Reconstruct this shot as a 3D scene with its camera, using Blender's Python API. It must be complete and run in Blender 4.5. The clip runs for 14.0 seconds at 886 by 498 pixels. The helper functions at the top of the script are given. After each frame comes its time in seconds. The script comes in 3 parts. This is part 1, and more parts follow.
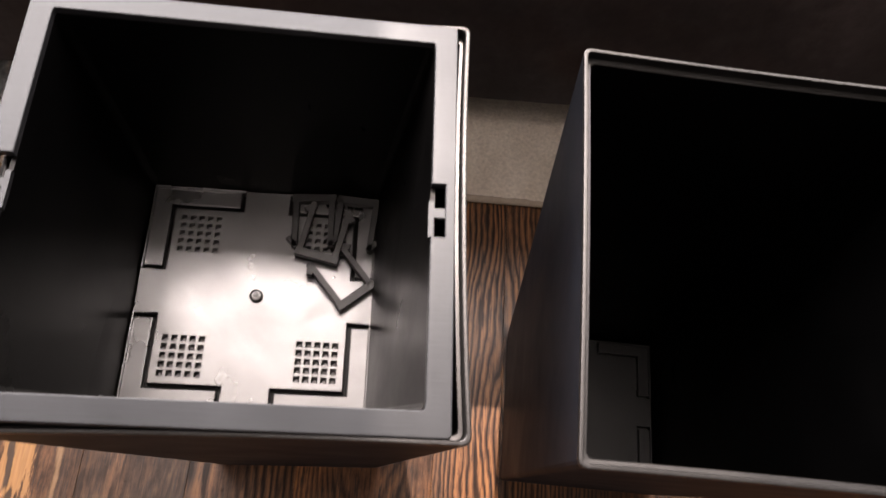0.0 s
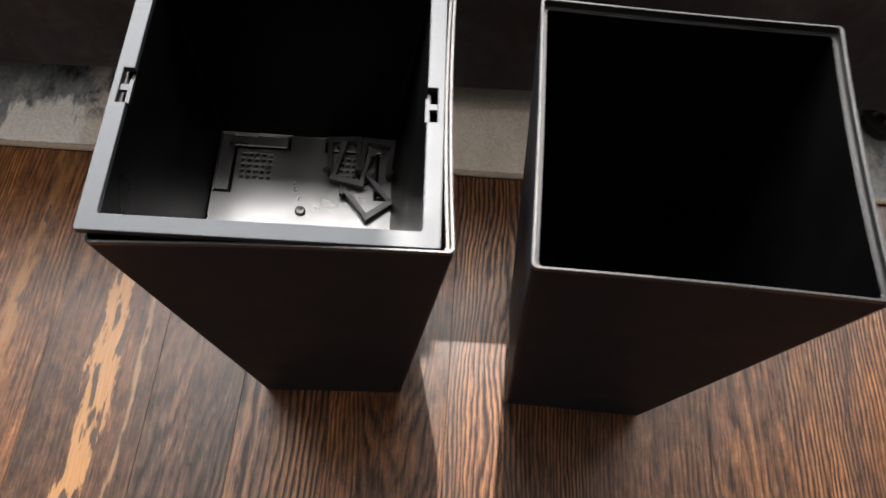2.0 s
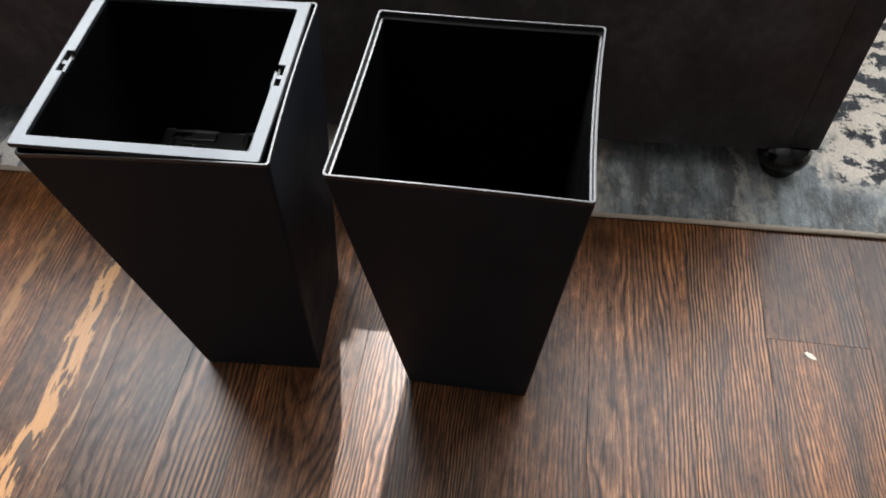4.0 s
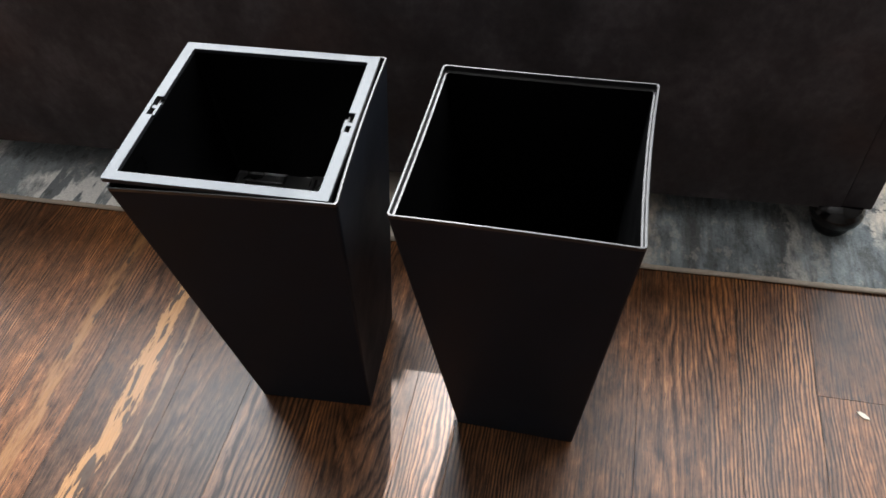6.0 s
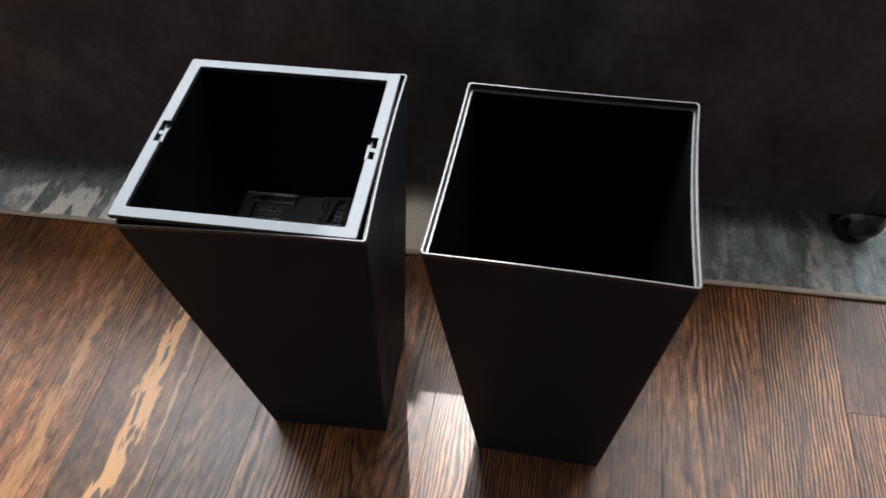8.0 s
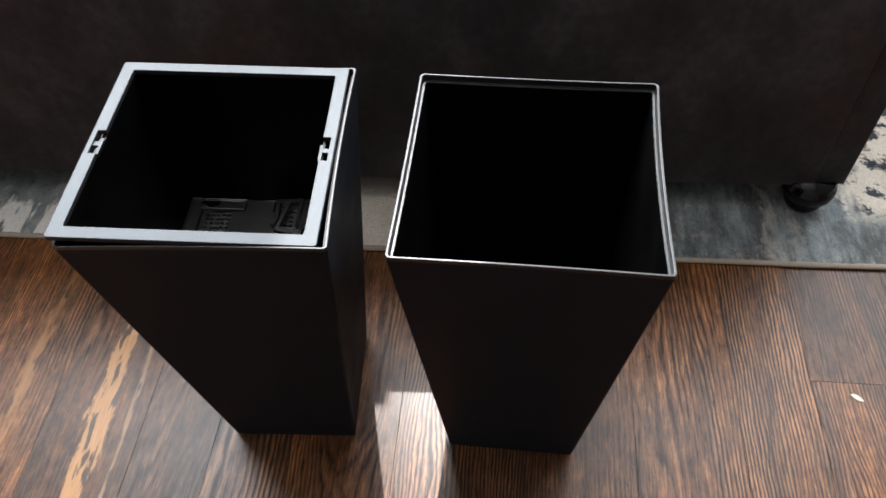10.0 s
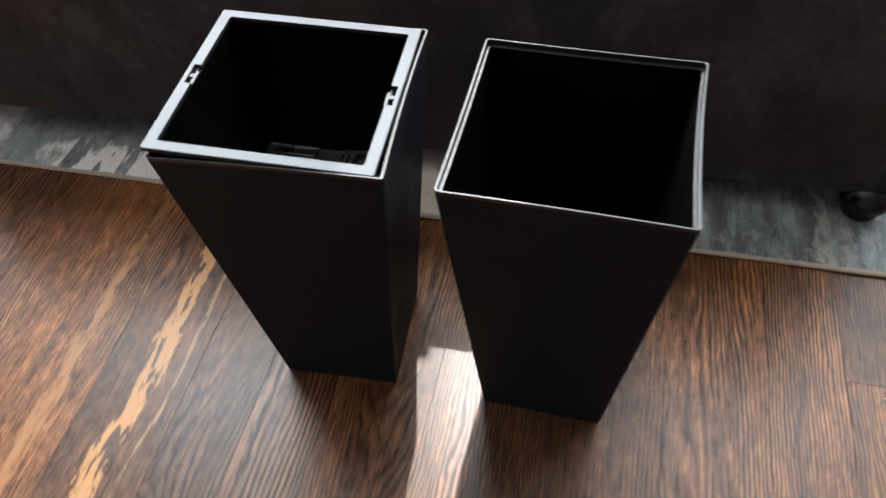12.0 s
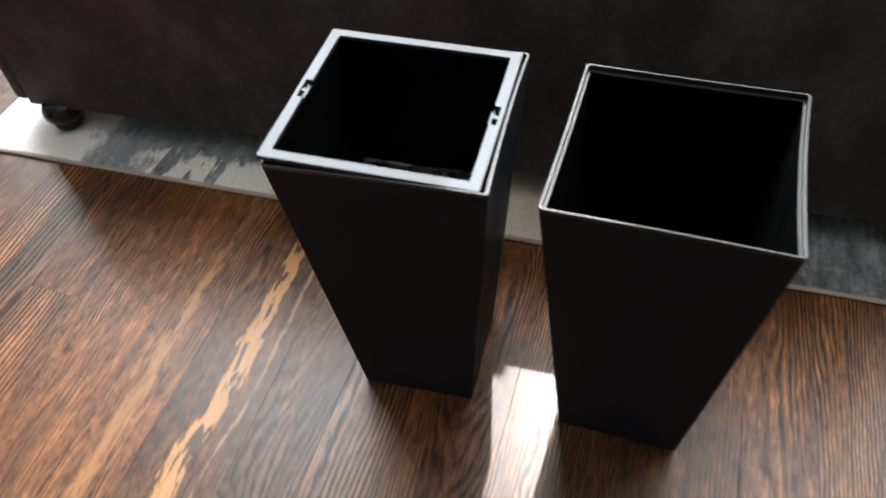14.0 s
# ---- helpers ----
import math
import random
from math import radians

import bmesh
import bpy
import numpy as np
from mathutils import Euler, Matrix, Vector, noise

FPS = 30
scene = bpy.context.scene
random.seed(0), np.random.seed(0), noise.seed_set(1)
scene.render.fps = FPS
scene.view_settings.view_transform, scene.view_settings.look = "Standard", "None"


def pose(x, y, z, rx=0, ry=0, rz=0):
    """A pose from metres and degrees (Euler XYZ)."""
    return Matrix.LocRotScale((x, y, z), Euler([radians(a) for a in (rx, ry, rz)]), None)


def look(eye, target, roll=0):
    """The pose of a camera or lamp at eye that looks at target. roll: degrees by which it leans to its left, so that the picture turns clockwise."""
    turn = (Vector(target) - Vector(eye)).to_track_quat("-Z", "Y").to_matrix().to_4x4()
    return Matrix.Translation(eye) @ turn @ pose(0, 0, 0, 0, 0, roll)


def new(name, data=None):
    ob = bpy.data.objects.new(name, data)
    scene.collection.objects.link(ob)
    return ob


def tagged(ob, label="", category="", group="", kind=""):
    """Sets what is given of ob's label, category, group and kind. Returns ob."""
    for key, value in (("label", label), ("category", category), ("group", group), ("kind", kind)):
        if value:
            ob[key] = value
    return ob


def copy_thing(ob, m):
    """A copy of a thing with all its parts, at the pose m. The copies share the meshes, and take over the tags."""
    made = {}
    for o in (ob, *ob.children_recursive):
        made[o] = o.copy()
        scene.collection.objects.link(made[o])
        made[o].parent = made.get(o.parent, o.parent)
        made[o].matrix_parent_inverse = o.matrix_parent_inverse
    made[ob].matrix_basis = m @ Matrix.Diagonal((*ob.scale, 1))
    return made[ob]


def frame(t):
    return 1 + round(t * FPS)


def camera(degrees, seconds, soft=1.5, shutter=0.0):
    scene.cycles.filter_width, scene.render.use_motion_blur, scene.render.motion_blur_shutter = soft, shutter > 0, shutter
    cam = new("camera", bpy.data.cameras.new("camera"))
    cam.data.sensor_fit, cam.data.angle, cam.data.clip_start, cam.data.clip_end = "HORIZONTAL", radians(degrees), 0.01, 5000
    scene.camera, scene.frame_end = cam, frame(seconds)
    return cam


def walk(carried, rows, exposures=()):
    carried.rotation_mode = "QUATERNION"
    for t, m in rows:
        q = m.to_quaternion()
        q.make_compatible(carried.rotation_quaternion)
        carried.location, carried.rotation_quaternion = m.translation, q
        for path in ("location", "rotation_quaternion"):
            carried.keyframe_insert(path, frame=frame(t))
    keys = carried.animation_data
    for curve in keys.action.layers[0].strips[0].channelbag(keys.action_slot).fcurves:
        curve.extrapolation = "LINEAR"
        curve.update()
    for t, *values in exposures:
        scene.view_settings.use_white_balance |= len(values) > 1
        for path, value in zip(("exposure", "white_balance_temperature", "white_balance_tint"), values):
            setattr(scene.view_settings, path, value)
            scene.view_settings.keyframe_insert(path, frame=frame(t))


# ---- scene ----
cam = camera(60.2, 14.0, soft=1.5, shutter=0.55)
PATH = [
    (0, (0.069, 0.136, 1.053), (0.201, 0.923, -0.781), 12.7),
    (0.5, (0.049, 0.103, 1.041), (0.182, 0.903, -0.787), 13.1),
    (1, (0.033, 0.079, 1.075), (0.161, 0.895, -0.747), 12.3),
    (1.5, (0.051, 0.014, 1.113), (0.141, 0.85, -0.702), 9.2),
    (2, (0.101, -0.078, 1.162), (0.138, 0.838, -0.615), 5.2),
    (2.5, (0.24, -0.178, 1.192), (0.194, 0.847, -0.525), 1.0),
    (2.7, (0.326, -0.23, 1.191), (0.258, 0.824, -0.508), 0.3),
    (4.8, (0.43, -0.365, 1.256), (0.157, 0.887, -0.28), -4.7),
    (5, (0.439, -0.368, 1.26), (0.145, 0.898, -0.26), -5.0),
    (5.5, (0.423, -0.38, 1.263), (0.114, 0.892, -0.249), -5.1),
    (6, (0.4, -0.395, 1.253), (0.079, 0.88, -0.255), -5.0),
    (6.5, (0.37, -0.391, 1.254), (0.045, 0.88, -0.256), -4.8),
    (7, (0.311, -0.355, 1.269), (-0.005, 0.914, -0.244), -5.0),
    (7.5, (0.298, -0.329, 1.272), (0.006, 0.937, -0.248), -4.6),
    (8, (0.323, -0.32, 1.253), (0.055, 0.928, -0.287), -4.3),
    (8.5, (0.332, -0.317, 1.248), (0.075, 0.917, -0.305), -3.9),
    (8.7, (0.327, -0.319, 1.251), (0.06, 0.922, -0.294), -4.2),
    (10.8, (0.237, -0.248, 1.229), (0.198, 0.959, -0.365), -1.4),
    (11, (0.215, -0.242, 1.227), (0.18, 0.961, -0.371), -0.9),
    (11.5, (0.222, -0.29, 1.212), (0.135, 0.908, -0.387), -0.3),
    (12, (0.341, -0.397, 1.245), (0.033, 0.834, -0.301), -3.8),
    (12.5, (0.478, -0.473, 1.25), (0.097, 0.791, -0.252), -2.2),
    (13, (0.502, -0.494, 1.257), (0.051, 0.781, -0.216), -2.6),
    (13.5, (0.427, -0.511, 1.259), (-0.064, 0.737, -0.225), -4.5),
    (14, (0.282, -0.438, 1.259), (-0.152, 0.815, -0.238), -4.9),
]
EXPOSURES = [(0.0, -0.05, 7900, 25), (1.5, -0.12, 7600, 19), (2.7, -0.08, 6700, 12), (5.0, -0.1, 6650, 11), (8.7, -0.1, 6600, 11), (11.0, 0.0, 6550, 11), (12.0, 0.02, 6600, 11), (14.0, 0.02, 6650, 11)]
walk(cam, [(t, look(eye, target, roll)) for t, eye, target, roll in PATH], EXPOSURES)

# ---- light ----
world = bpy.data.worlds.new("world")
scene.world = world
world.use_nodes = True
sky = world.node_tree.nodes.new("ShaderNodeTexSky")
sky.sky_type, sky.sun_disc = "NISHITA", False
sky.sun_elevation, sky.sun_rotation = radians(59.8), radians(-3)
world.node_tree.links.new(sky.outputs["Color"], world.node_tree.nodes["Background"].inputs["Color"])
world.node_tree.nodes["Background"].inputs["Strength"].default_value = 0.12

SUN_UP, SUN_SIDE = 59.8, 3.0
sun = new("sun", bpy.data.lights.new("sun", "SUN"))
sun.data.energy, sun.data.angle, sun.data.color = 5.0, radians(0.4), (1.0, 0.98, 0.96)
sun.matrix_world = look((-4 * math.cos(radians(SUN_UP)) * math.sin(radians(SUN_SIDE)), 4 * math.cos(radians(SUN_UP)) * math.cos(radians(SUN_SIDE)), 4 * math.sin(radians(SUN_UP))), (0, 0, 0))


def window_light(name, place, target, sx, sy, watts, colour):
    lamp = new(name, bpy.data.lights.new(name, "AREA"))
    lamp.data.shape, lamp.data.size, lamp.data.size_y = "RECTANGLE", sx, sy
    lamp.data.energy, lamp.data.color = watts, colour
    lamp.matrix_world = look(place, target)
    return lamp


# an added lamp for each of the three unseen windows behind the sofa
window_light("window_sky_light", (-1.45, 1.94, 3.05), (-1.45, 0, 3.05), 2.7, 4.2, 690, (0.89, 0.94, 0.99))
# stronger than its neighbours, added for sheen between the planters
window_light("window_sky_light", (0.085, 1.94, 3.3), (0.085, 0, 3.3), 0.22, 3.7, 110, (0.89, 0.94, 0.99))
window_light("window_sky_light", (1.64, 1.94, 3.3), (1.64, 0, 3.3), 2.7, 3.7, 280, (0.89, 0.94, 0.99))


# ---- materials ----
def material(name):
    mat = bpy.data.materials.new(name)
    mat.use_nodes = True
    tree = mat.node_tree
    return mat, tree, tree.nodes["Principled BSDF"]


def node(tree, kind, **values):
    n = tree.nodes.new("ShaderNode" + kind)
    for key, value in values.items():
        n.inputs[key.replace("_", " ")].default_value = value
    return n


def coords(tree, scale=(1, 1, 1), shift=None, space="Object"):
    tc = tree.nodes.new("ShaderNodeTexCoord")
    mp = node(tree, "Mapping", Scale=scale)
    tree.links.new(tc.outputs[space], mp.inputs["Vector"])
    if shift:
        tree.links.new(shift, mp.inputs["Location"])
    return mp.outputs["Vector"]


def noise_tex(tree, vec, scale, detail=4.0, rough=0.55, distort=0.0):
    n = node(tree, "TexNoise", Scale=scale, Detail=detail, Roughness=rough, Distortion=distort)
    tree.links.new(vec, n.inputs["Vector"])
    return n.outputs["Fac"]


def ramp(tree, fac, *stops):
    r = tree.nodes.new("ShaderNodeValToRGB")
    r.color_ramp.elements[0].position, r.color_ramp.elements[1].position = stops[0][0], stops[-1][0]
    for p, c in stops[1:-1]:
        r.color_ramp.elements.new(p)
    for e, (p, c) in zip(r.color_ramp.elements, stops):
        e.color = (*c, 1) if len(c) == 3 else c
    tree.links.new(fac, r.inputs["Fac"])
    return r.outputs["Color"]


def grey(tree, fac, a, b, lo=0.0, hi=1.0):
    m = node(tree, "MapRange")
    for i, v in enumerate((a, b, lo, hi)):
        m.inputs[1 + i].default_value = v
    tree.links.new(fac, m.inputs[0])
    return m.outputs[0]


def mix(tree, fac, a, b, how="MIX"):
    m = tree.nodes.new("ShaderNodeMix")
    m.data_type, m.blend_type = "RGBA", how
    for socket, v in ((m.inputs[0], fac), (m.inputs[6], a), (m.inputs[7], b)):
        if isinstance(v, bpy.types.NodeSocket):
            tree.links.new(v, socket)
        else:
            socket.default_value = v if not isinstance(v, tuple) or len(v) == 4 else (*v, 1)
    return m.outputs[2]


def maths(tree, how, a, b=0.0):
    m = tree.nodes.new("ShaderNodeMath")
    m.operation = how
    for socket, v in zip(m.inputs, (a, b)):
        if isinstance(v, bpy.types.NodeSocket):
            tree.links.new(v, socket)
        else:
            socket.default_value = v
    return m.outputs[0]


def bump(tree, bsdf, height, strength, distance):
    b = node(tree, "Bump", Strength=strength, Distance=distance)
    tree.links.new(height, b.inputs["Height"])
    tree.links.new(b.outputs["Normal"], bsdf.inputs["Normal"])


def plastic(name, colour, rough, fine=900.0, brushed=False, spec=0.5, smudge=0.06, bumpy=0.15, wavy=0.0):
    """Moulded plastic with fine grain and faint smudges."""
    mat, tree, bsdf = material(name)
    big = noise_tex(tree, coords(tree), 14.0, 5.0)
    small = noise_tex(tree, coords(tree, (0.06, 1, 1) if brushed else (1, 1, 1)), fine, 2.0)
    tree.links.new(ramp(tree, big, (0.3, tuple(0.8 * c for c in colour)), (0.7, tuple(1.2 * c for c in colour))), bsdf.inputs["Base Color"])
    tree.links.new(grey(tree, big, 0.3, 0.7, rough - smudge, rough + smudge), bsdf.inputs["Roughness"])
    bsdf.inputs["Specular IOR Level"].default_value = spec
    if wavy:
        small = maths(tree, "ADD", small, maths(tree, "MULTIPLY", noise_tex(tree, coords(tree), 30.0, 2.0, 0.45), wavy))
    bump(tree, bsdf, small, bumpy, 0.0004)
    return mat


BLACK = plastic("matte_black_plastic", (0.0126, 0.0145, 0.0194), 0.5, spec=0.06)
# near-black: the shade inside planters and insert is put into this colour
BASIN = plastic("shade_black_basin", (0.0014, 0.0014, 0.0015), 0.33, spec=0.13, bumpy=0.03)
RIM_BLACK = plastic("satin_black_rim", (0.008, 0.008, 0.008), 0.34, spec=0.52)
CHARCOAL = plastic("charcoal_plastic", (0.020, 0.0212, 0.0235), 0.36, 500.0, True, smudge=0.05, spec=0.33)
PAN = plastic("smudged_charcoal_plastic", (0.012, 0.0118, 0.0115), 0.32, 300.0, smudge=0.09, spec=1.0, bumpy=0.05, wavy=32.0)
PAN.node_tree.nodes["Principled BSDF"].inputs["IOR"].default_value = 1.85
# bluish highlight tint paints the sky's colour into the flange's reflections
CHARCOAL.node_tree.nodes["Principled BSDF"].inputs["Specular Tint"].default_value = (0.88, 0.95, 1.0, 1)
CLIP = plastic("grey_clip_plastic", (0.03, 0.03, 0.03), 0.4)
FOOT = plastic("dark_lacquered_wood", (0.0028, 0.0024, 0.0023), 0.2, 120.0, spec=0.35)
WHITE_MARK = plastic("pale_scratch", (0.10, 0.10, 0.105), 0.6)


def wood(name, sapwood=()):
    """Dark-stained oak under varnish; the rings of a log cut lengthwise, running along the board's y."""
    mat, tree, bsdf = material(name)
    info = tree.nodes.new("ShaderNodeObjectInfo")
    rnd = info.outputs["Random"]

    def own_random(k):
        return maths(tree, "FRACT", maths(tree, "MULTIPLY", rnd, k))

    combine = tree.nodes.new("ShaderNodeCombineXYZ")
    for i, k in enumerate((3.0, 57.0, 11.0)):
        tree.links.new(maths(tree, "MULTIPLY", rnd, k), combine.inputs[i])
    vec = coords(tree, (1, 1, 1), combine.outputs[0])

    def long(sx, sy):
        m = tree.nodes.new("ShaderNodeMapping")
        m.inputs["Scale"].default_value = (sx, sy, 1)
        tree.links.new(vec, m.inputs["Vector"])
        return m.outputs["Vector"]

    plain_xyz = tree.nodes.new("ShaderNodeSeparateXYZ")
    tree.links.new(coords(tree), plain_xyz.inputs[0])
    bend = noise_tex(tree, long(1, 0.35), 4.5, 2.0, 0.45)
    sway = noise_tex(tree, long(1, 0.22), 26.0, 3.0, 0.55)
    ripple = noise_tex(tree, long(1, 0.16), 110.0, 3.0, 0.6)
    # distance from the log's heart: across the board, and down to a heart that dips along it
    across = maths(tree, "SUBTRACT", plain_xyz.outputs[0], grey(tree, own_random(7.3), 0.0, 1.0, -0.19, 0.19))
    down = maths(tree, "ADD", maths(tree, "MULTIPLY", plain_xyz.outputs[1], grey(tree, own_random(23.7), 0.0, 1.0, -0.032, 0.032)), grey(tree, own_random(41.9), 0.0, 1.0, 0.02, 0.10))
    down = maths(tree, "ADD", down, grey(tree, bend, 0.25, 0.75, -0.035, 0.035))
    radius = maths(tree, "SQRT", maths(tree, "ADD", maths(tree, "MULTIPLY", across, across), maths(tree, "MULTIPLY", down, down)))
    radius = maths(tree, "ADD", radius, grey(tree, sway, 0.25, 0.75, -0.0036, 0.0036))
    radius = maths(tree, "ADD", radius, grey(tree, ripple, 0.25, 0.75, -0.0012, 0.0012))
    rings = maths(tree, "FRACT", maths(tree, "MULTIPLY", radius, grey(tree, own_random(13.1), 0.0, 1.0, 90.0, 190.0)))
    streaks = noise_tex(tree, long(1, 0.05), 260.0, 5.0, 0.7)
    pores = noise_tex(tree, long(1, 0.06), 480.0, 3.0, 0.65)
    mottle = noise_tex(tree, long(1, 0.45), 60.0, 5.0, 0.72)
    blotch = noise_tex(tree, long(1, 0.16), 16.0, 4.0, 0.6)
    patchy = maths(tree, "ADD", noise_tex(tree, long(1, 0.14), 17.0, 4.0, 0.6), grey(tree, own_random(31.7), 0.0, 1.0, -0.16, 0.12))
    clear = grey(tree, patchy, 0.36, 0.64, 0.05, 0.92)
    drawn = ramp(tree, rings, (0.0, (0.20, 0.20, 0.20)), (0.14, (0.10, 0.10, 0.10)), (0.30, (0.44, 0.44, 0.44)), (0.62, (0.74, 0.74, 0.74)), (0.88, (0.58, 0.58, 0.58)), (1.0, (0.20, 0.20, 0.20)))
    plain = ramp(tree, mottle, (0.3, (0.24, 0.24, 0.24)), (0.7, (0.56, 0.56, 0.56)))
    lines = mix(tree, clear, plain, drawn)
    grain = maths(tree, "ADD", maths(tree, "MULTIPLY", lines, 0.86), grey(tree, streaks, 0.3, 0.7, -0.05, 0.22))
    col = ramp(tree, grain, (0.10, (0.012, 0.0056, 0.0030)), (0.30, (0.052, 0.0228, 0.0098)), (0.52, (0.178, 0.078, 0.0290)), (0.80, (0.54, 0.250, 0.091)))
    tone = ramp(tree, rnd, (0.0, (0.38, 0.38, 0.38)), (0.35, (0.78, 0.72, 0.67)), (0.6, (0.50, 0.49, 0.48)), (1.0, (1.08, 0.98, 0.87)))
    col = mix(tree, 1.0, col, tone, "MULTIPLY")
    col = mix(tree, 1.0, col, ramp(tree, blotch, (0.3, (0.42, 0.42, 0.43)), (0.5, (0.98, 0.92, 0.88)), (0.7, (1.6, 1.48, 1.35))), "MULTIPLY")
    col = mix(tree, grey(tree, pores, 0.54, 0.66, 0.0, 0.85), col, (0.012, 0.007, 0.005))
    if sapwood:
        # pale flames of sapwood along the board, with dark lens-shaped flecks
        own = tree.nodes.new("ShaderNodeSeparateXYZ")
        tree.links.new(coords(tree), own.inputs[0])
        drift = noise_tex(tree, coords(tree, (0, 1, 0)), 2.2, 2.0)
        flame = noise_tex(tree, coords(tree, (1, 0.16, 1)), 48.0, 5.0, 0.7)
        for centre, width, soft, colour, fleck in sapwood:
            off = maths(tree, "ADD", maths(tree, "SUBTRACT", own.outputs[0], centre), grey(tree, drift, 0.3, 0.7, -0.010, 0.010))
            ragged = maths(tree, "ADD", maths(tree, "ABSOLUTE", off), grey(tree, flame, 0.3, 0.7, -width, width))
            mask = grey(tree, ragged, width, width - soft)
            knots = noise_tex(tree, coords(tree, (1, 0.22, 1)), 48.0, 3.0, 0.5)
            dash = noise_tex(tree, coords(tree, (1, 0.05, 1)), 330.0, 4.0, 0.6)
            sap = mix(tree, grey(tree, dash, 0.4, 0.7, 0.0, 0.6), colour, tuple(0.55 * c for c in colour))
            sap = mix(tree, grey(tree, knots, fleck, fleck + 0.04), sap, (0.062, 0.033, 0.018))
            col = mix(tree, mask, col, sap)
    tree.links.new(col, bsdf.inputs["Base Color"])
    tree.links.new(grey(tree, streaks, 0.3, 0.7, 0.38, 0.52), bsdf.inputs["Roughness"])
    tree.links.new(grey(tree, grain, 0.25, 0.62, 0.12, 0.36), bsdf.inputs["Specular IOR Level"])
    tree.links.new(grey(tree, grain, 0.1, 0.6, 0.32, 0.42), bsdf.inputs["Coat Weight"])
    tree.links.new(grey(tree, mottle, 0.3, 0.7, 0.27, 0.34), bsdf.inputs["Coat Roughness"])
    bump(tree, bsdf, maths(tree, "SUBTRACT", streaks, maths(tree, "MULTIPLY", pores, 0.5)), 0.5, 0.0014)
    return mat


OAK, OAK_SAP = wood("stained_oak"), wood("stained_oak_sapwood", ((0.004, 0.021, 0.006, (0.46, 0.228, 0.088), 0.51), (0.058, 0.005, 0.004, (0.30, 0.17, 0.085), 0.50)))
OAK_WARM = wood("stained_oak_warm_streak", ((0.0, 0.022, 0.02, (0.30, 0.138, 0.050), 0.60),))


def suede():
    mat, tree, bsdf = material("dark_suede")
    vec = coords(tree)
    a = noise_tex(tree, coords(tree, (1.2, 1, 0.9)), 6.5, 8.0, 0.66, 0.1)
    b = noise_tex(tree, vec, 60.0, 4.0)
    col = ramp(tree, a, (0.33, (0.030, 0.0270, 0.0282)), (0.5, (0.046, 0.0422, 0.0450)), (0.67, (0.076, 0.0705, 0.0755)))
    warm = noise_tex(tree, coords(tree, (1, 1, 1.4)), 2.3, 3.0)
    col = mix(tree, grey(tree, warm, 0.50, 0.66, 0.0, 0.5), col, (0.058, 0.033, 0.026))
    col = mix(tree, 0.35, col, ramp(tree, b, (0.3, (0.5, 0.5, 0.5)), (0.7, (1.3, 1.3, 1.3))), "MULTIPLY")
    tree.links.new(col, bsdf.inputs["Base Color"])
    bsdf.inputs["Roughness"].default_value = 0.75
    bsdf.inputs["Specular IOR Level"].default_value = 0.2
    bump(tree, bsdf, maths(tree, "ADD", b, maths(tree, "MULTIPLY", a, 3.0)), 0.3, 0.002)
    return mat


SUEDE = suede()


